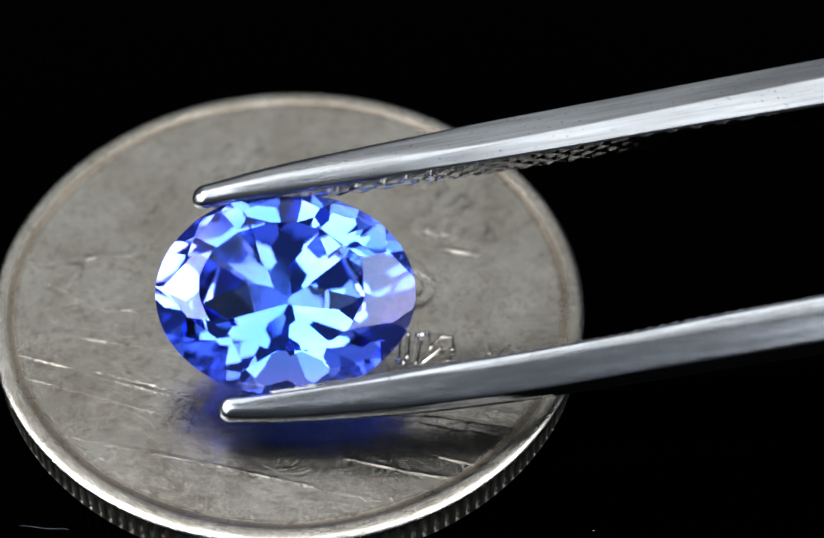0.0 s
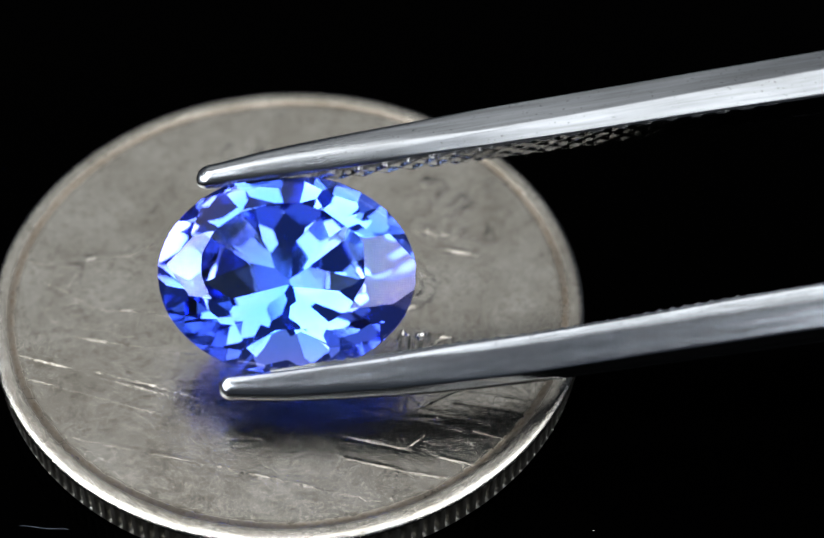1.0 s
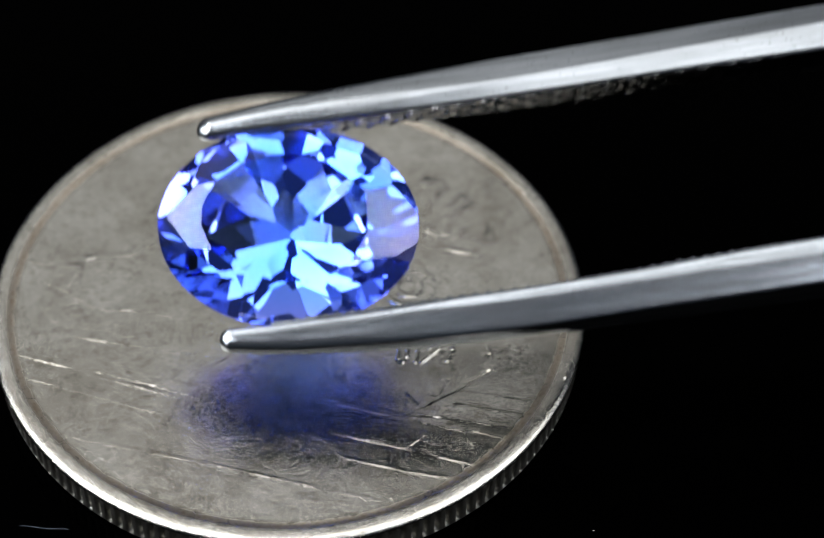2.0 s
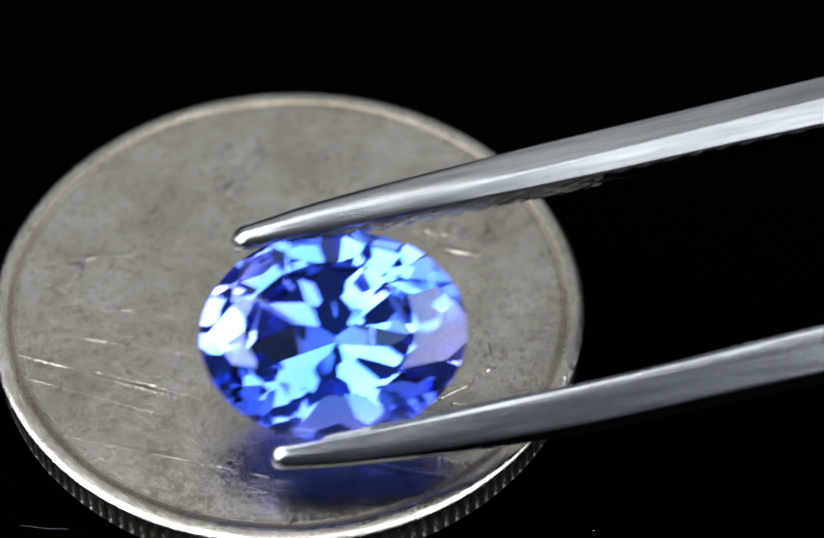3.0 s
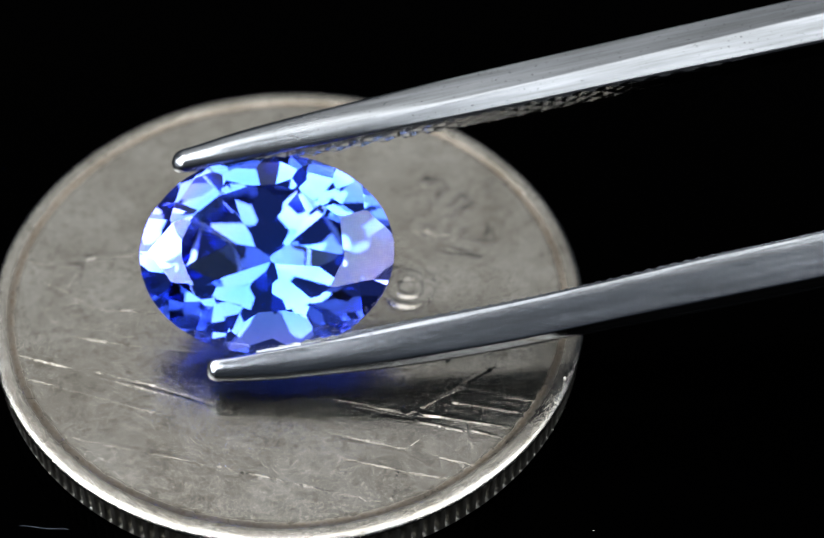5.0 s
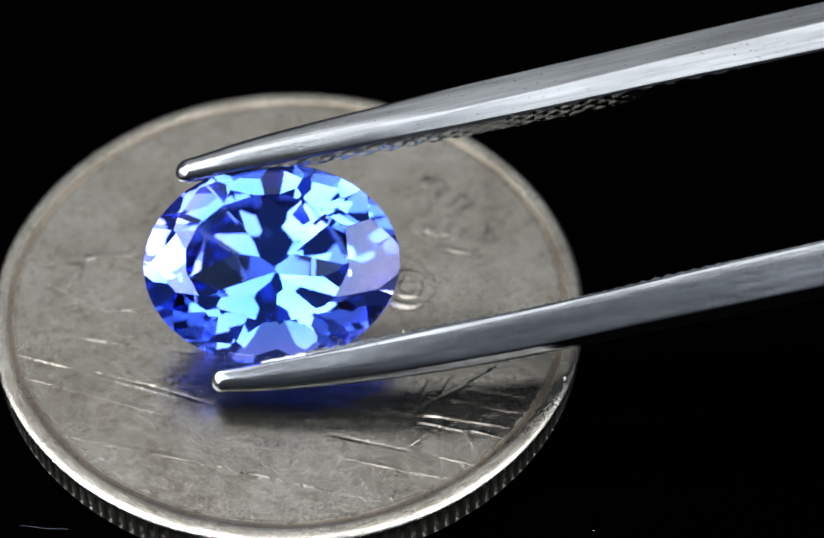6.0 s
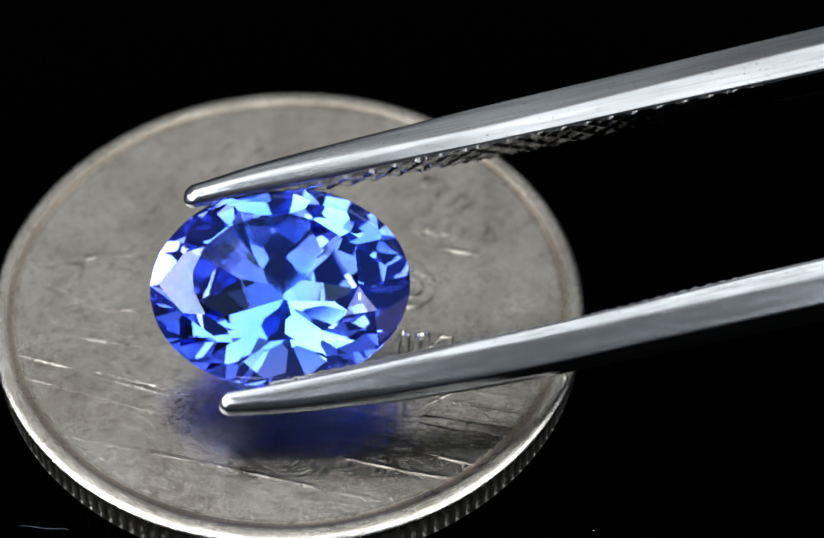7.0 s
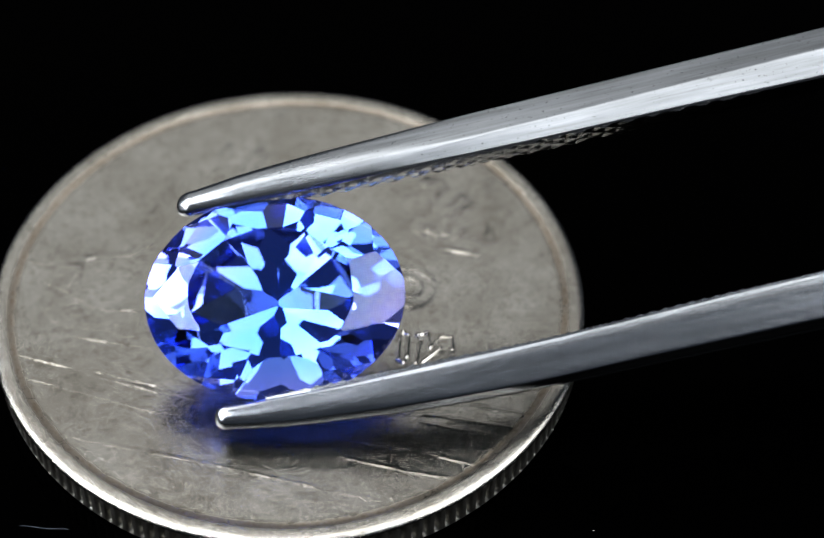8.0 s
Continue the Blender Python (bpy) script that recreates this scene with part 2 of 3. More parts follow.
def relief(X, Y):
    h = [np.zeros_like(X)]

    def ridge(h, x0, y0, x1, y1, width, height):
        h[0] = h[0] + ridge_field(X, Y, x0, y0, x1, y1, width, min(height, 0.05) if 0.115 <= width < 0.2 else height)

    def bump(x, y, r, height):
        h[0] = h[0] + height * np.exp(-(np.hypot(X - x, Y - y) / r) ** 2)

    def ring(x, y, r, width, height):
        h[0] = h[0] + height * np.exp(-((np.hypot(X - x, Y - y) - r) / (0.6 * width)) ** 2)

    # steps, roof lines, spires and lettering of the temple scene
    ridge(h, -9.00, -2.83, -3.48, -4.48, 0.13, 0.042)
    ridge(h, -8.53, -3.80, -4.09, -5.10, 0.14, 0.044)
    ridge(h, -6.82, -6.14, -1.71, -7.18, 0.12, 0.036)
    ridge(h, -1.71, -7.18, 3.29, -8.30, 0.12, 0.035)
    ridge(h, -5.81, -2.26, -4.12, -2.54, 0.16, 0.030)
    ridge(h, -5.58, -1.98, -4.35, -2.08, 0.14, 0.024)
    ridge(h, -7.59, -3.18, -2.26, -4.82, 0.10, 0.018)
    ridge(h, 0.68, -8.30, 3.30, -8.56, 0.12, 0.018)
    ridge(h, 6.05, -3.89, 8.24, -4.24, 0.12, 0.090)
    ridge(h, 5.54, -4.38, 7.96, -4.76, 0.12, 0.090)
    ridge(h, 4.61, -4.90, 7.61, -5.38, 0.12, 0.090)
    ridge(h, 4.54, -5.22, 5.89, -5.53, 0.10, 0.060)
    ridge(h, 6.22, -5.51, 7.32, -5.81, 0.10, 0.060)
    ridge(h, 5.23, -6.60, 6.26, -6.83, 0.12, 0.090)
    ridge(h, 3.91, -7.13, 5.56, -7.38, 0.12, 0.075)
    ridge(h, 2.24, -6.74, 3.91, -7.09, 0.12, 0.060)
    ridge(h, 5.04, -4.99, 5.16, -6.58, 0.12, 0.075)
    ridge(h, 5.92, -5.02, 6.16, -6.01, 0.12, 0.075)
    ridge(h, 4.22, -6.16, 5.15, -5.34, 0.12, 0.075)
    ridge(h, 2.20, -6.68, 2.12, -7.85, 0.12, 0.060)
    ridge(h, 3.83, -7.19, 3.68, -8.19, 0.12, 0.060)
    ridge(h, 6.31, -7.51, 6.72, -6.89, 0.12, 0.045)
    ridge(h, 1.45, -4.37, 4.02, -4.96, 0.08, -0.060)
    ridge(h, 3.94, -4.97, 4.04, -4.07, 0.08, -0.075)
    ridge(h, 4.36, -4.70, 4.76, -3.61, 0.08, -0.075)
    ridge(h, 5.12, -4.24, 5.47, -3.47, 0.08, -0.075)
    ridge(h, 4.02, -4.96, 6.05, -3.67, 0.10, 0.075)
    ridge(h, 5.88, -3.67, 6.92, -2.87, 0.10, 0.075)
    ridge(h, 3.74, -2.68, 3.74, -1.82, 0.11, 0.21)
    ridge(h, 3.74, -1.82, 3.87, -1.50, 0.11, 0.21)
    ridge(h, 3.87, -1.50, 4.05, -1.63, 0.11, 0.21)
    ridge(h, 4.05, -1.63, 4.03, -2.53, 0.11, 0.21)
    ridge(h, 4.03, -2.53, 3.90, -2.80, 0.11, 0.21)
    ridge(h, 3.90, -2.80, 3.74, -2.68, 0.11, 0.21)
    ridge(h, 4.32, -2.79, 4.47, -1.80, 0.11, 0.21)
    ridge(h, 4.47, -1.80, 4.36, -1.62, 0.11, 0.21)
    ridge(h, 4.36, -1.62, 4.68, -1.52, 0.11, 0.21)
    ridge(h, 4.68, -1.52, 4.79, -2.15, 0.11, 0.21)
    ridge(h, 4.79, -2.15, 5.17, -1.64, 0.11, 0.21)
    ridge(h, 5.17, -1.64, 5.49, -1.67, 0.11, 0.21)
    ridge(h, 5.49, -1.67, 5.53, -2.21, 0.11, 0.21)
    ridge(h, 5.53, -2.21, 5.36, -2.71, 0.11, 0.21)
    ridge(h, 4.54, -2.78, 5.14, -2.13, 0.11, 0.21)
    ridge(h, 6.68, -1.87, 6.78, -2.32, 0.11, 0.16)
    ridge(h, 7.19, -1.56, 7.59, -2.13, 0.10, 0.050)
    ridge(h, 4.49, -2.74, 5.70, -1.91, 0.08, 0.040)
    ridge(h, -7.55, 0.14, -7.17, 1.23, 0.30, 0.07)
    ridge(h, -8.97, 1.17, -7.31, 0.99, 0.25, 0.066)
    ridge(h, -6.63, 1.25, -4.91, 2.05, 0.25, 0.06)
    ridge(h, -6.71, -0.77, -3.85, -1.01, 0.25, 0.03)
    ridge(h, -7.24, -2.05, -5.99, -2.23, 0.30, 0.066)
    ridge(h, 4.21, 2.40, 6.41, 2.12, 0.30, 0.07)
    # folds of roofs, spires and figures, worn soft
    ridge(h, -0.86, 8.52, -1.47, 6.69, 0.75, 0.124)
    ridge(h, -1.47, 6.69, -2.45, 4.77, 0.75, 0.124)
    ridge(h, -2.45, 4.77, -3.27, 2.59, 0.75, 0.124)
    ridge(h, -2.63, 6.87, -3.29, 4.95, 0.62, 0.105)
    ridge(h, -3.29, 4.95, -3.94, 2.36, 0.62, 0.105)
    ridge(h, -4.09, 5.78, -4.97, 3.48, 0.53, 0.081)
    ridge(h, -4.97, 3.48, -5.56, 1.69, 0.53, 0.081)
    ridge(h, -5.56, 1.69, -7.01, 1.4, 0.38, 0.050)
    ridge(h, -7.01, 1.4, -8.59, 1.34, 0.38, 0.050)
    ridge(h, -1.42, 4.6, -1.38, 3.48, 0.44, 0.043)
    ridge(h, -7.27, 1.1, -7.2, -0.07, 0.30, 0.042)
    ridge(h, -6.56, 0.99, -6.46, -0.18, 0.30, 0.030)
    ridge(h, -8.62, 0.26, -7.49, -0.09, 0.26, 0.030)
    ridge(h, 0.13, 6.1, 1.14, 6.8, 0.56, 0.062)
    ridge(h, -0.21, 4.93, 0.33, 4.53, 0.50, 0.050)
    ridge(h, -6.68, 0.75, -6.37, -0.98, 0.16, -0.050)
    ridge(h, -7.45, -0.03, -7.31, -0.86, 0.16, -0.050)
    ridge(h, -4.94, -1.0, -3.89, -1.24, 0.24, -0.036)
    ridge(h, -3.89, -1.24, -3.56, -1.79, 0.24, -0.036)
    ridge(h, -8.43, 0.15, -7.53, -0.26, 0.18, -0.050)
    ridge(h, -8.15, -3.21, -6.01, -3.67, 0.16, -0.050)
    ridge(h, -6.01, -3.67, -4.19, -4.12, 0.16, -0.050)
    ridge(h, -4.19, -4.12, -2.23, -4.78, 0.16, -0.050)
    ridge(h, -7.48, -1.99, -6.02, -2.39, 0.24, -0.024)
    ridge(h, -6.02, -2.39, -5.34, -2.91, 0.24, -0.024)
    ridge(h, -3.98, -2.56, -2.96, -2.67, 0.16, 0.050)
    ridge(h, -9.18, -1.13, -8.87, -2.34, 0.38, 0.037)
    ridge(h, -6.29, -0.92, -5.28, -0.83, 0.26, 0.030)
    ridge(h, -4.75, 0.08, -3.9, 1.07, 0.30, -0.024)
    ridge(h, 1.81, -4.56, 3.92, -5.06, 0.13, -0.050)
    ridge(h, 3.92, -5.06, 5.2, -5.06, 0.13, -0.050)
    ridge(h, 1.69, -5.83, 4.19, -6.4, 0.12, -0.045)
    ridge(h, 4.25, -6.22, 5.09, -5.37, 0.11, -0.050)
    ridge(h, 5.08, -5.06, 5.23, -7.07, 0.11, -0.050)
    ridge(h, 6.06, -5.26, 6.18, -6.45, 0.10, -0.040)
    ridge(h, 3.97, -7.04, 3.64, -7.99, 0.10, -0.040)
    ridge(h, 2.07, -6.07, 2.06, -7.33, 0.08, 0.030)
    ridge(h, 3.91, -4.72, 4.08, -4.17, 0.11, -0.050)
    ridge(h, 4.08, -4.17, 4.52, -4.7, 0.11, -0.050)
    ridge(h, 4.52, -4.7, 4.76, -4.15, 0.11, -0.050)
    ridge(h, 4.76, -4.15, 5.13, -4.29, 0.11, -0.050)
    ridge(h, 4.6, 3.12, 5.56, 2.89, 0.44, 0.056)
    ridge(h, 6.23, 2.92, 6.81, 2.81, 0.40, 0.062)
    ridge(h, 6.62, 3.85, 7.2, 3.61, 0.38, 0.056)
    ridge(h, 5.28, 2.37, 6.42, 2.03, 0.30, 0.042)
    ridge(h, 1.89, 5.97, 2.69, 5.58, 0.44, 0.043)
    ring(-7.1, -0.8, 0.30, 0.16, 0.04)
    ring(-7.1, -0.22, 0.22, 0.16, 0.03)
    # two bright nicks beside the lettering
    bump(6.72, -2.95, 0.10, 0.12)
    bump(6.59, -2.37, 0.07, 0.10)
    ring(4.0, 0.5, 0.85, 0.22, 0.16)
    ring(4.0, 0.5, 0.42, 0.2, 0.14)
    rnd = random.Random(4)
    for _ in range(90):
        bump(rnd.uniform(3.6, 7.0), rnd.uniform(2.9, 5.6), rnd.uniform(0.16, 0.32), rnd.uniform(0.03, 0.085))
    for _ in range(22):
        bump(rnd.uniform(0.6, 2.6), rnd.uniform(5.6, 7.0), rnd.uniform(0.12, 0.24), rnd.uniform(0.015, 0.045))
    for _ in range(26):
        bump(rnd.uniform(-8.2, -5.6), rnd.uniform(-1.6, 1.4), rnd.uniform(0.12, 0.3), rnd.uniform(0.015, 0.055))
    # fine short scratches all over the field
    for _ in range(2600):
        x, y, t = rnd.uniform(-9, 9), rnd.uniform(-9, 9), rnd.uniform(0, 3.14)
        s = rnd.uniform(0.06, 0.24)
        if math.hypot(x, y) < 9.0:
            x0, x1, y0, y1 = x - 0.6, x + 0.6, y - 0.6, y + 0.6
            i0, i1 = np.searchsorted(X[0], (x0, x1))
            j0, j1 = np.searchsorted(Y[:, 0], (y0, y1))
            w = (slice(j0, j1), slice(i0, i1))
            h[0][w] += ridge_field(X[w], Y[w], x - s * math.cos(t), y - s * math.sin(t), x + s * math.cos(t), y + s * math.sin(t), 0.07, rnd.choice((-0.018, 0.009)))
    worn = 0.8 + 0.22 * np.sin(1.9 * X + 0.8 * Y + 1.0) + 0.2 * np.sin(3.7 * X - 2.9 * Y)
    h[0] = 0.29 * h[0] * np.clip(worn, 0.35, 1.3)
    wave = 0.012 * np.sin(0.7 * X + 0.4) * np.cos(0.6 * Y)
    return h[0] + wave


# ---- gemstone: 8 x 6.3 mm oval brilliant ----
GEM_A, GEM_B = 4.13, 3.27


def make_gem():
    bm = bmesh.new()
    bmesh.ops.create_cone(bm, cap_ends=True, segments=64, radius1=1.0, radius2=1.0, depth=4.0)

    def cut(angle, tilt, reach):
        # a facet whose normal leans `tilt` degrees from the girdle plane, `reach` from the middle
        t, a = radians(tilt), radians(angle)
        n = Vector((math.cos(a) * math.cos(t), math.sin(a) * math.cos(t), math.sin(t)))
        geom = bm.verts[:] + bm.edges[:] + bm.faces[:]
        r = bmesh.ops.bisect_plane(bm, geom=geom, plane_co=n * reach, plane_no=n, clear_outer=True, dist=1e-6)
        edges = [e for e in r["geom_cut"] if isinstance(e, bmesh.types.BMEdge)]
        if len(edges) > 2:
            bmesh.ops.contextual_create(bm, geom=edges)

    rnd = random.Random(22)

    def tier(count, start, tilt, radius, height, loose=1.0):
        # all facets of one tier pass near the circle (radius, height)
        t = radians(tilt)
        for i in range(count):
            cut(start + 360 * i / count + loose * rnd.uniform(-3.0, 3.0), tilt + loose * rnd.uniform(-1.2, 1.2), radius * math.cos(t) + height * math.sin(t) + loose * rnd.uniform(-0.008, 0.008))

    # crown: table, mains, stars, upper girdle
    cut(0, 90, 0.318)
    tier(8, 0, 53, 1.0, 0.035)
    tier(8, 22.5, 66, 0.65, 0.30)
    tier(16, 11.25, 44, 1.0, 0.022)
    # pavilion: lower girdle halves, mains, a step of small facets, a low cap of facets round the culet
    tier(16, 8.0, -39.5, 1.0, -0.022)
    tier(10, -6.0, -42.0, 0.92, -0.105, 1.5)
    tier(14, 11.25, -43.0, 0.72, -0.310, 2.2)
    tier(12, 18.0, -44.6, 0.48, -0.560, 2.4)
    tier(8, 4.0, -49.0, 0.24, -0.785, 2.0)
    for v in bm.verts:
        v.co = Vector((v.co.x * GEM_A, v.co.y * GEM_B, v.co.z * GEM_B)) * MM
    bmesh.ops.recalc_face_normals(bm, faces=bm.faces[:])
    stone = new("gemstone")
    tagged(stone, "transparent blue violet oval faceted gemstone gripped by steel tweezers", "gemstone")
    kinds = {"table_facet": [], "crown": [], "girdle": [], "pavilion": []}
    for f in bm.faces:
        up = f.normal.z
        kinds["table_facet" if up > 0.99 else "crown" if up > 0.05 else "girdle" if up > -0.05 else "pavilion"].append(f)
    for name, fs in kinds.items():
        verts, faces = [], []
        for f in fs:
            faces.append(tuple(range(len(verts), len(verts) + len(f.verts))))
            verts += [v.co.copy() for v in f.verts]
        part(name, from_arrays(name, verts, faces, GEM, smooth=False), stone)
    bm.free()
    return stone


# ---- tweezers ----
UPPER = [(-2.98, 2.66, 3.28), (-2.6, 2.66, 3.46), (-1.6, 2.82, 3.82), (0.9, 3.16, 4.42), (5.5, 3.95, 5.36), (10.0, 4.72, 6.22), (13.2, 5.26, 6.84), (16.9, 5.84, 7.55), (40, 9.6, 11.9), (100, 15.0, 17.0)]
LOWER = [(-2.0, -3.36, -3.98), (-1.7, -3.33, -4.06), (-0.8, -3.22, -4.06), (0.9, -2.98, -4.00), (4.2, -2.45, -3.74), (7.5, -1.98, -3.32), (10.8, -1.38, -2.76), (14.1, -0.72, -2.24), (16.9, -0.22, -1.80), (40, 4.3, 2.3), (100, 15.0, 13.0)]


ARM = 1.017 * MM


def half_width(x):
    return np.interp(x, [-3.0, -2.6, -1.5, 1.0, 5.0, 10.0, 17.0, 40.0, 100.0], [0.18, 0.34, 0.42, 0.50, 0.68, 0.85, 1.1, 2.2, 3.5])


def section(x, inner, outer, w, q, oval):
    t = outer - inner
    a = abs(t)
    if t > 0:
        # gripping face, bright inner bevel up to a ridge, long outer bevel
        k = np.interp(x, [0.0, 6.0, 17.0], [0.36, 0.38, 0.52])
        pts = [(inner, -w), (inner, w), (inner + k * t, w - 0.12 * k * a), (outer, 0.30 * w), (outer, -0.30 * w), (inner + 0.5 * t, -w + 0.07 * a)]
    else:
        # a narrow bevel along the teeth, a broad flank, a rounded underside
        k = np.interp(x, [0.0, 8.0, 17.0], [0.18, 0.27, 0.40])
        pts = [(inner, -w), (inner, w - 0.07 * k * a), (inner + k * t, w), (inner + 0.90 * t, w - 0.036 * a), (inner + 1.02 * t, 0.36 * w), (inner + 1.03 * t, -0.42 * w), (inner + 0.7 * t, -w + 0.07 * a)]
    for _ in range(2):
        cutp = []
        for i in range(len(pts)):
            (ay, az), (by, bz) = pts[i], pts[(i + 1) % len(pts)]
            cutp += [(ay + q * (by - ay), az + q * (bz - az)), (by + q * (ay - by), bz + q * (az - bz))]
        pts = cutp
    # near the tip the section is nearly an oval
    mid, a = inner + 0.5 * t, 0.5 * a
    out = []
    for y, z in pts:
        u, v = (y - mid) / a, z / w
        d = math.hypot(u, v)
        out.append((mid + a * u * (1 + oval * (1 / d - 1)), w * v * (1 + oval * (1 / d - 1))))
    return out


def spine_at(xs, ys, x):
    # the spine, rounded where its straight pieces meet
    return sum(np.interp(x + d, xs, ys) * w for d, w in ((-1.2, 0.15), (-0.6, 0.2), (0, 0.3), (0.6, 0.2), (1.2, 0.15)))


def arm_mesh(name, spine, mat):
    xs, yi, yo = (np.array(v) for v in zip(*spine))
    stations = np.concatenate([np.linspace(xs[0], xs[0] + 0.5, 9), np.linspace(xs[0] + 0.6, 18, 60), np.linspace(19, 99, 40)])
    si, so = spine_at(xs, yi, stations), spine_at(xs, yo, stations)
    verts = []
    for i, x in enumerate(stations):
        u = min(1.0, (x - xs[0]) / 0.36)
        g = 0.25 + 0.75 * math.sqrt(max(0.0, 1 - (1 - u) ** 2))
        mid = 0.5 * (si[i] + so[i])
        for y, z in section(x, mid + (si[i] - mid) * g, mid + (so[i] - mid) * g, half_width(x) * g, np.interp(x, [-3.0, 1.0, 6.0], [0.27, 0.22, 0.035] if spine is UPPER else [0.27, 0.22, 0.07]), np.interp(x, [-3.0, 0.0, 9.0], [0.9, 0.75, 0.0] if spine is UPPER else [0.6, 0.3, 0.0])):
            verts.append((x * ARM, y * ARM, z * ARM))
    cols = len(verts) // len(stations)
    faces = grid_faces(len(stations), cols, True)
    faces += [tuple(reversed(range(cols))), tuple(range(len(verts) - cols, len(verts)))]
    me = from_arrays(name, verts, faces, mat)
    bm = bmesh.new()
    bm.from_mesh(me)
    bmesh.ops.recalc_face_normals(bm, faces=bm.faces[:])
    bm.to_mesh(me)
    bm.free()
    return me


def knurl_mesh(name, spine, side):
    # a cross-cut gripping face: small pyramids in a diamond pattern
    xs, yi, _ = (np.array(v) for v in zip(*spine))
    p = 0.78 if side > 0 else 0.40
    x = np.arange(xs[0] + 1.6, 26.0, p / 8)
    v = np.linspace(-1, 1, 33)
    verts = []
    for a in x:
        w = half_width(a) * np.interp(a, [-3.0, 1.0, 7.0], [0.35, 0.60, 0.92] if side > 0 else [0.50, 0.86, 0.92])
        base = float(spine_at(xs, yi, a))
        z = v * w
        s, t = (a + z) / p, (a - z) / p
        h = np.minimum(np.abs((s % 1) - 0.5), np.abs((t % 1) - 0.5)) * 2
        if side > 0:
            # narrow crossing ridges with diamond pits between them
            h = 1 - np.clip(1.9 * h, 0, 1)
        fade = np.clip((16.5 - a) / 2.5, 0, 1) * np.clip((a - xs[0] - 0.5) / (5.0 if side > 0 else 3.0), 0.25 if side > 0 else 0.5, 1)
        y = base - side * (0.015 + (0.09 if side > 0 else 0.08) * h * fade)
        y[0] = y[-1] = base + side * (0.12 if side > 0 else 0.22)
        if side < 0:
            z[1], z[-2] = z[0] * 1.002, z[-1] * 1.002
        verts += list(np.stack([np.full(33, a), y, z], 1) * ARM)
    return from_arrays(name, verts, grid_faces(len(x), 33), GRIP if side > 0 else SATIN, smooth=False)


def make_tweezers():
    tw = new("tweezers")
    tagged(tw, "brushed steel tweezers with knurled tips holding the blue gemstone", "tweezers")
    for spine, side in ((UPPER, 1), (LOWER, -1)):
        arm = part("arm", arm_mesh("arm", spine, STEEL if side > 0 else SATIN), tw, "tapered brushed steel arm" if side > 0 else "tapered satin steel arm")
        arm.modifiers.new("flat_faces", "WEIGHTED_NORMAL").weight = 90
        part("knurled_grip", knurl_mesh("knurled_grip", spine, side), arm, "cross-cut gripping face")
    return tw


# ---- dust ----
def make_dust():
    m, nt, b = material("pale_dust")
    b.inputs["Base Color"].default_value = (0.55, 0.53, 0.48, 1)
    b.inputs["Roughness"].default_value = 0.9
    bm = bmesh.new()
    bmesh.ops.create_icosphere(bm, subdivisions=1, radius=1.0)
    rnd = random.Random(11)
    for v in bm.verts:
        v.co = v.co * rnd.uniform(0.7, 1.2)
    me = bpy.data.meshes.new("dust_speck")
    bm.to_mesh(me)
    bm.free()
    me.materials.append(m)
    for x, y, z, r, label in ((10.11, -8.18, 0.02, 0.02, "tiny pale dust speck on the black acrylic"), (9.23, -3.35, 1.63, 0.045, "tiny pale dust speck on the coin rim")):
        ob = new("dust_speck", me)
        ob.matrix_world = Matrix.Translation((x * MM, y * MM, z * MM)) @ Matrix.Diagonal((r * MM, r * MM, r * MM, 1))
        tagged(ob, label, "dust speck", "dust specks")


def make_fibre():
    m, nt, b = material("grey_fibre")
    b.inputs["Base Color"].default_value = (0.03, 0.04, 0.05, 1)
    b.inputs["Roughness"].default_value = 0.6
    xs = np.linspace(0, 1, 24)
    verts = []
    for u in xs:
        x, y = -7.99 + 1.54 * u, -8.61 - 0.09 * u + 0.02 * math.sin(9 * u)
        for k in range(5):
            t = 2 * math.pi * k / 5
            verts.append((x * MM, (y + 0.007 * math.cos(t)) * MM, (0.007 + 0.007 * math.sin(t)) * MM))
    faces = grid_faces(24, 5, True) + [(4, 3, 2, 1, 0), tuple(range(115, 120))]
    tagged(new("fibre", from_arrays("fibre", verts, faces, m)), "thin grey fibre lying on the black acrylic", "fibre")


make_ground()
make_dust()
make_fibre()
coin = make_coin()
tweezers = make_tweezers()
gem = make_gem()


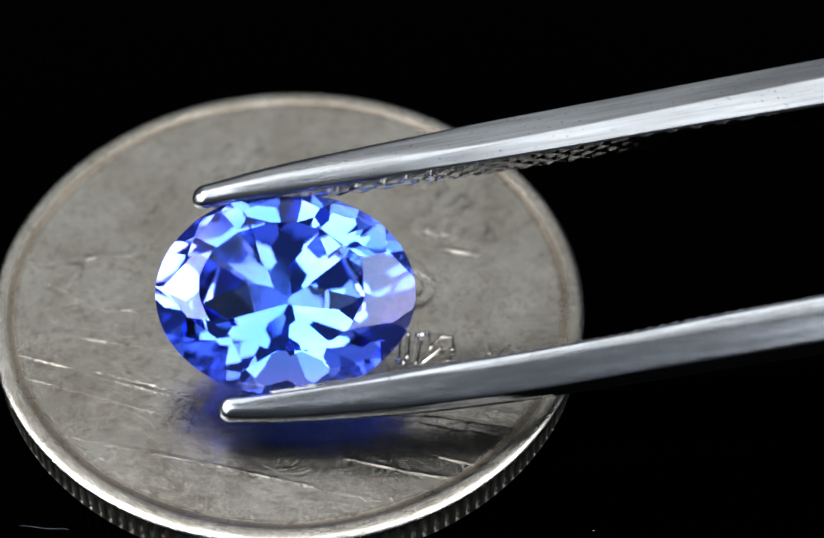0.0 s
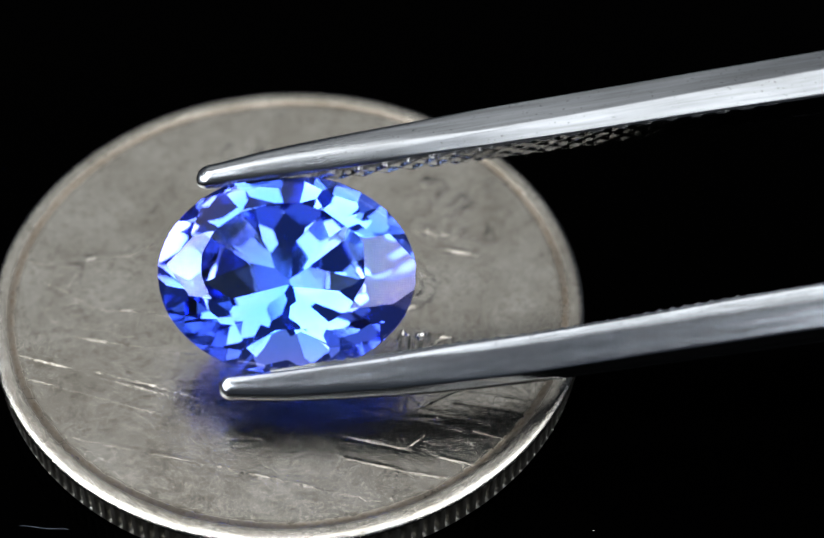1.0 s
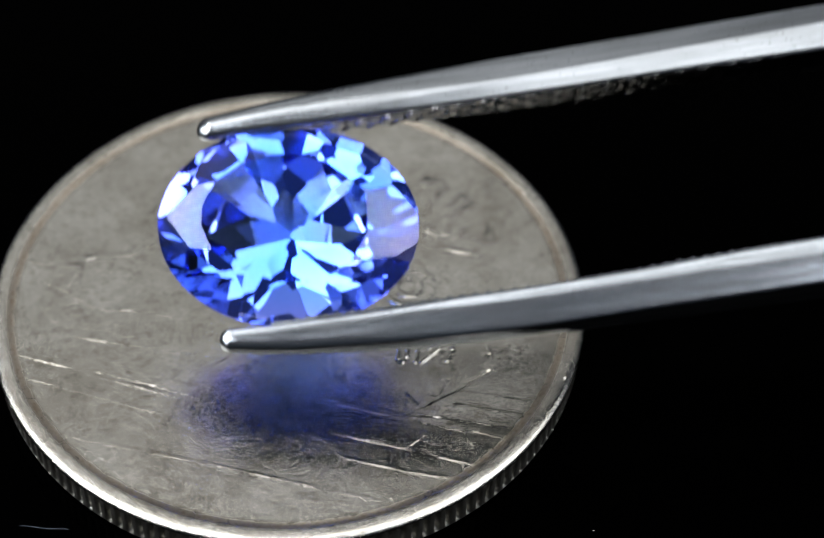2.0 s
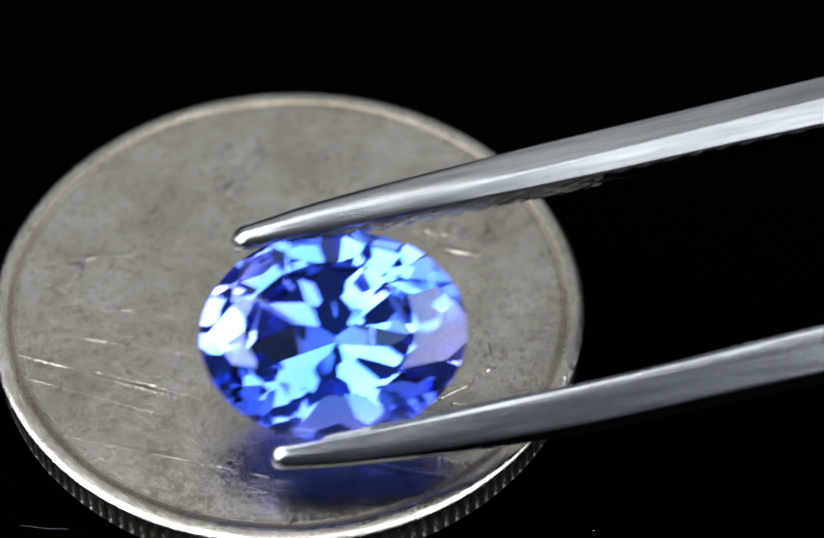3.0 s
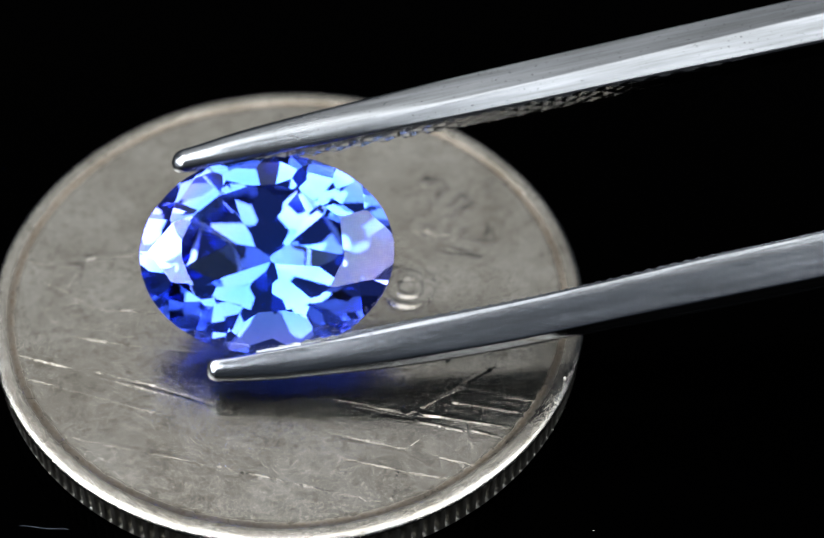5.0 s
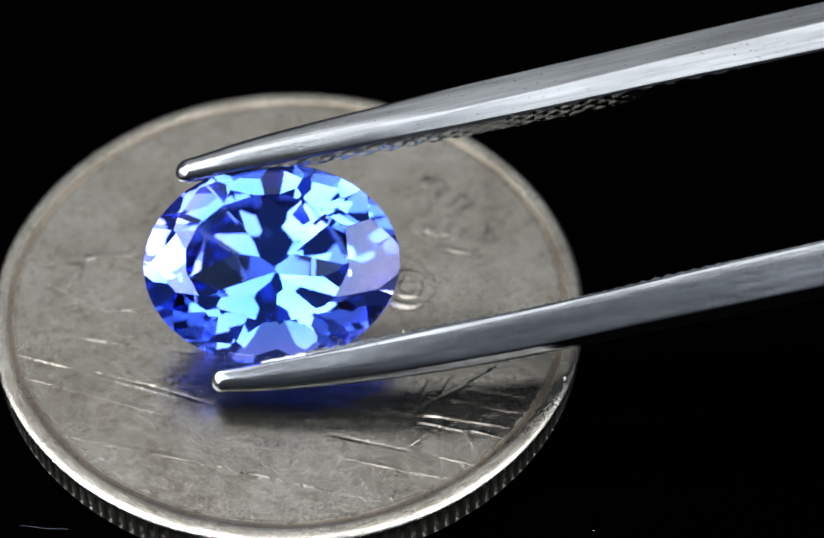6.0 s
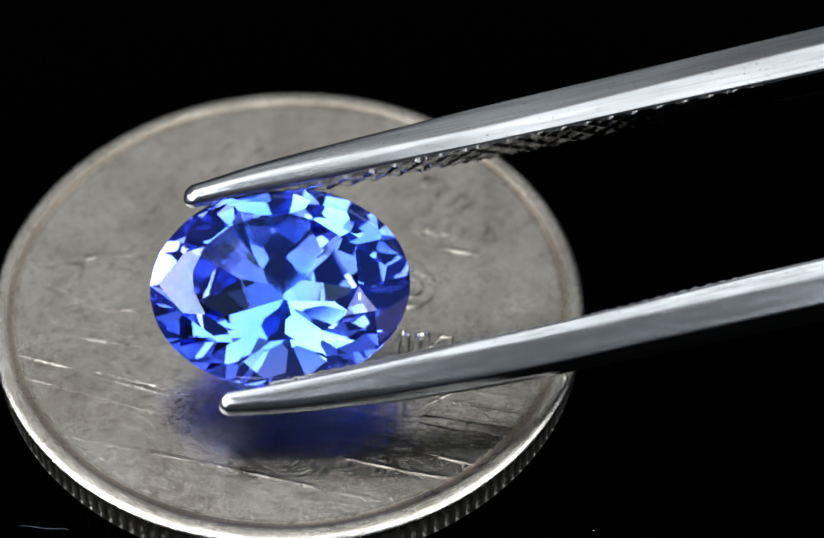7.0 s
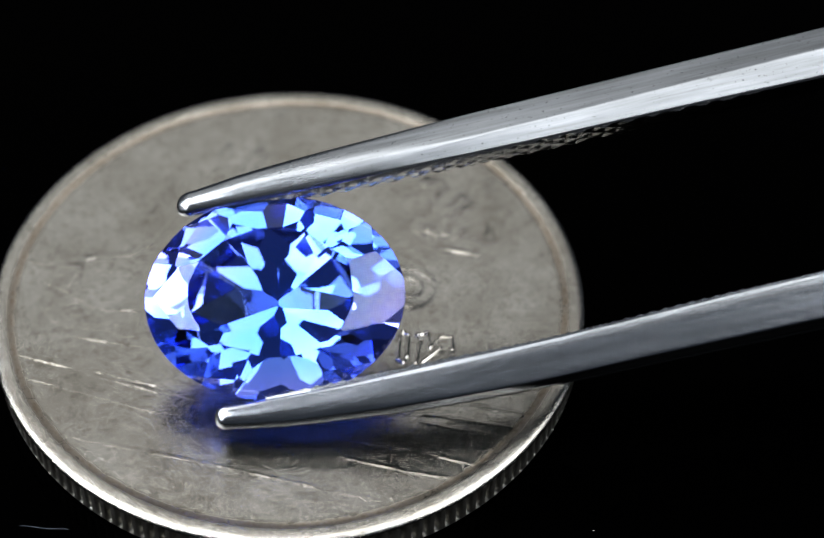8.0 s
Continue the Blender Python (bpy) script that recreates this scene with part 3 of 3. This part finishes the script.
def motions():
    # the tweezers tilt and shift with the stone, lift it once and set it down again
    rows = [
        (0.0, pose(0.00014, -0.00264, 0.00467, 29.45, -1.07, 1.22)),
        (0.1, pose(0.00012, -0.00240, 0.00453, 33.77, -0.49, 0.56)),
        (0.2, pose(0.00016, -0.00225, 0.00458, 32.46, -0.33, 0.37)),
        (0.3, pose(0.00013, -0.00191, 0.00449, 35.06, -0.34, 0.38)),
        (0.4, pose(0.00010, -0.00136, 0.00447, 35.67, -0.45, 0.51)),
        (0.5, pose(0.00013, -0.00191, 0.00457, 32.77, -0.83, 0.94)),
        (0.6, pose(0.00020, -0.00207, 0.00471, 28.16, -0.55, 0.62)),
        (0.7, pose(0.00031, -0.00214, 0.00487, 22.06, -0.5, 0.56)),
        (0.8, pose(0.00025, -0.00205, 0.00488, 21.65, -0.59, 0.67)),
        (0.9, pose(0.00022, -0.00184, 0.00480, 25.15, -0.63, 0.71)),
        (1.0, pose(0.00013, -0.00183, 0.00469, 28.81, -0.46, 0.52)),
        (1.1, pose(0.00014, -0.00152, 0.00458, 32.38, -0.23, 0.27)),
        (1.2, pose(0.00005, -0.00138, 0.00458, 32.46, -0.28, 0.32)),
        (1.3, pose(-0.00002, -0.00121, 0.00449, 35.05, -0.42, 0.48)),
        (1.4, pose(-0.00006, -0.00114, 0.00449, 35.13, -0.58, 0.66)),
        (1.5, pose(-0.00006, -0.00113, 0.00449, 35.08, -0.71, 0.81)),
        (1.6, pose(0.00005, -0.00105, 0.00456, 32.98, -0.23, 0.26)),
        (1.7, pose(0.00022, -0.00109, 0.00471, 28.09, -0.14, 0.16)),
        (2.6, pose(0.00010, -0.00240, 0.00950, 32.76, -1.13, 1.28)),
        (2.8, pose(0.00026, -0.00355, 0.00700, 34.65, -1.09, 1.23)),
        (2.9, pose(0.00239, -0.00373, 0.00580, 32.33, -2.43, 2.75)),
        (3.0, pose(0.00175, -0.00456, 0.00502, 30.72, -2.88, 3.26)),
        (3.1, pose(0.00136, -0.00324, 0.00462, 31.24, -3.08, 3.49)),
        (3.2, pose(0.00128, -0.00284, 0.00452, 34.23, -2.97, 3.36)),
        (3.3, pose(0.00123, -0.00246, 0.00446, 35.75, -2.65, 3.0)),
        (3.4, pose(0.00062, -0.00200, 0.00451, 34.4, -2.76, 3.12)),
        (3.5, pose(0.00058, -0.00168, 0.00446, 35.77, -2.94, 3.33)),
        (3.6, pose(0.00003, -0.00157, 0.00448, 35.46, -3.15, 3.57)),
        (3.7, pose(-0.00043, -0.00163, 0.00471, 28.21, -3.22, 3.65)),
        (3.8, pose(-0.00031, -0.00169, 0.00471, 28.33, -3.14, 3.56)),
        (3.9, pose(-0.00030, -0.00175, 0.00479, 25.25, -3.17, 3.59)),
        (4.0, pose(-0.00031, -0.00135, 0.00477, 26.27, -3.4, 3.85)),
        (4.1, pose(-0.00049, -0.00123, 0.00489, 21.38, -3.31, 3.75)),
        (4.2, pose(-0.00048, -0.00138, 0.00488, 21.79, -3.22, 3.65)),
        (4.3, pose(-0.00042, -0.00148, 0.00479, 25.26, -3.06, 3.47)),
        (4.4, pose(-0.00044, -0.00138, 0.00471, 28.25, -2.81, 3.19)),
        (4.5, pose(-0.00039, -0.00110, 0.00464, 30.5, -2.59, 2.94)),
        (4.6, pose(-0.00050, -0.00112, 0.00456, 33.09, -2.41, 2.72)),
        (4.7, pose(-0.00063, -0.00076, 0.00449, 35.08, -2.38, 2.69)),
        (5.8, pose(-0.00031, -0.00132, 0.00481, 24.73, -2.89, 3.27)),
        (5.9, pose(-0.00030, -0.00126, 0.00468, 29.12, -2.42, 2.74)),
        (6.0, pose(-0.00040, -0.00131, 0.00457, 32.61, -2.59, 2.94)),
        (6.1, pose(-0.00045, -0.00130, 0.00454, 33.68, -2.14, 2.43)),
        (6.2, pose(-0.00051, -0.00130, 0.00445, 36.29, -1.98, 2.24)),
        (6.3, pose(-0.00056, -0.00131, 0.00441, 37.14, -2.03, 2.29)),
        (6.4, pose(-0.00051, -0.00162, 0.00441, 37.31, -2.31, 2.61)),
        (6.5, pose(-0.00029, -0.00244, 0.00456, 32.91, -2.85, 3.23)),
        (6.6, pose(-0.00026, -0.00260, 0.00458, 32.37, -2.37, 2.68)),
        (6.7, pose(-0.00018, -0.00258, 0.00460, 31.93, -2.35, 2.66)),
        (6.8, pose(-0.00020, -0.00251, 0.00460, 31.92, -2.49, 2.82)),
        (6.9, pose(-0.00008, -0.00248, 0.00475, 26.85, -2.67, 3.02)),
        (7.0, pose(-0.00004, -0.00246, 0.00479, 25.43, -2.92, 3.31)),
        (7.1, pose(-0.00010, -0.00207, 0.00487, 22.06, -2.74, 3.1)),
        (7.2, pose(-0.00020, -0.00161, 0.00497, 17.27, -2.85, 3.23)),
        (7.3, pose(-0.00027, -0.00128, 0.00504, 13.06, -2.96, 3.35)),
        (7.4, pose(-0.00025, -0.00108, 0.00503, 13.62, -2.81, 3.18)),
        (7.5, pose(-0.00009, -0.00150, 0.00496, 17.96, -2.66, 3.01)),
        (7.6, pose(-0.00015, -0.00196, 0.00483, 23.93, -2.85, 3.22)),
        (7.7, pose(-0.00018, -0.00234, 0.00469, 28.76, -2.86, 3.24)),
        (7.8, pose(-0.00019, -0.00259, 0.00459, 32.11, -3.0, 3.39)),
        (8.0, pose(-0.00019, -0.00277, 0.00459, 32.17, -3.01, 3.42)),
    ]
    walk(tweezers, rows)
    walk(gem, rows)


motions()
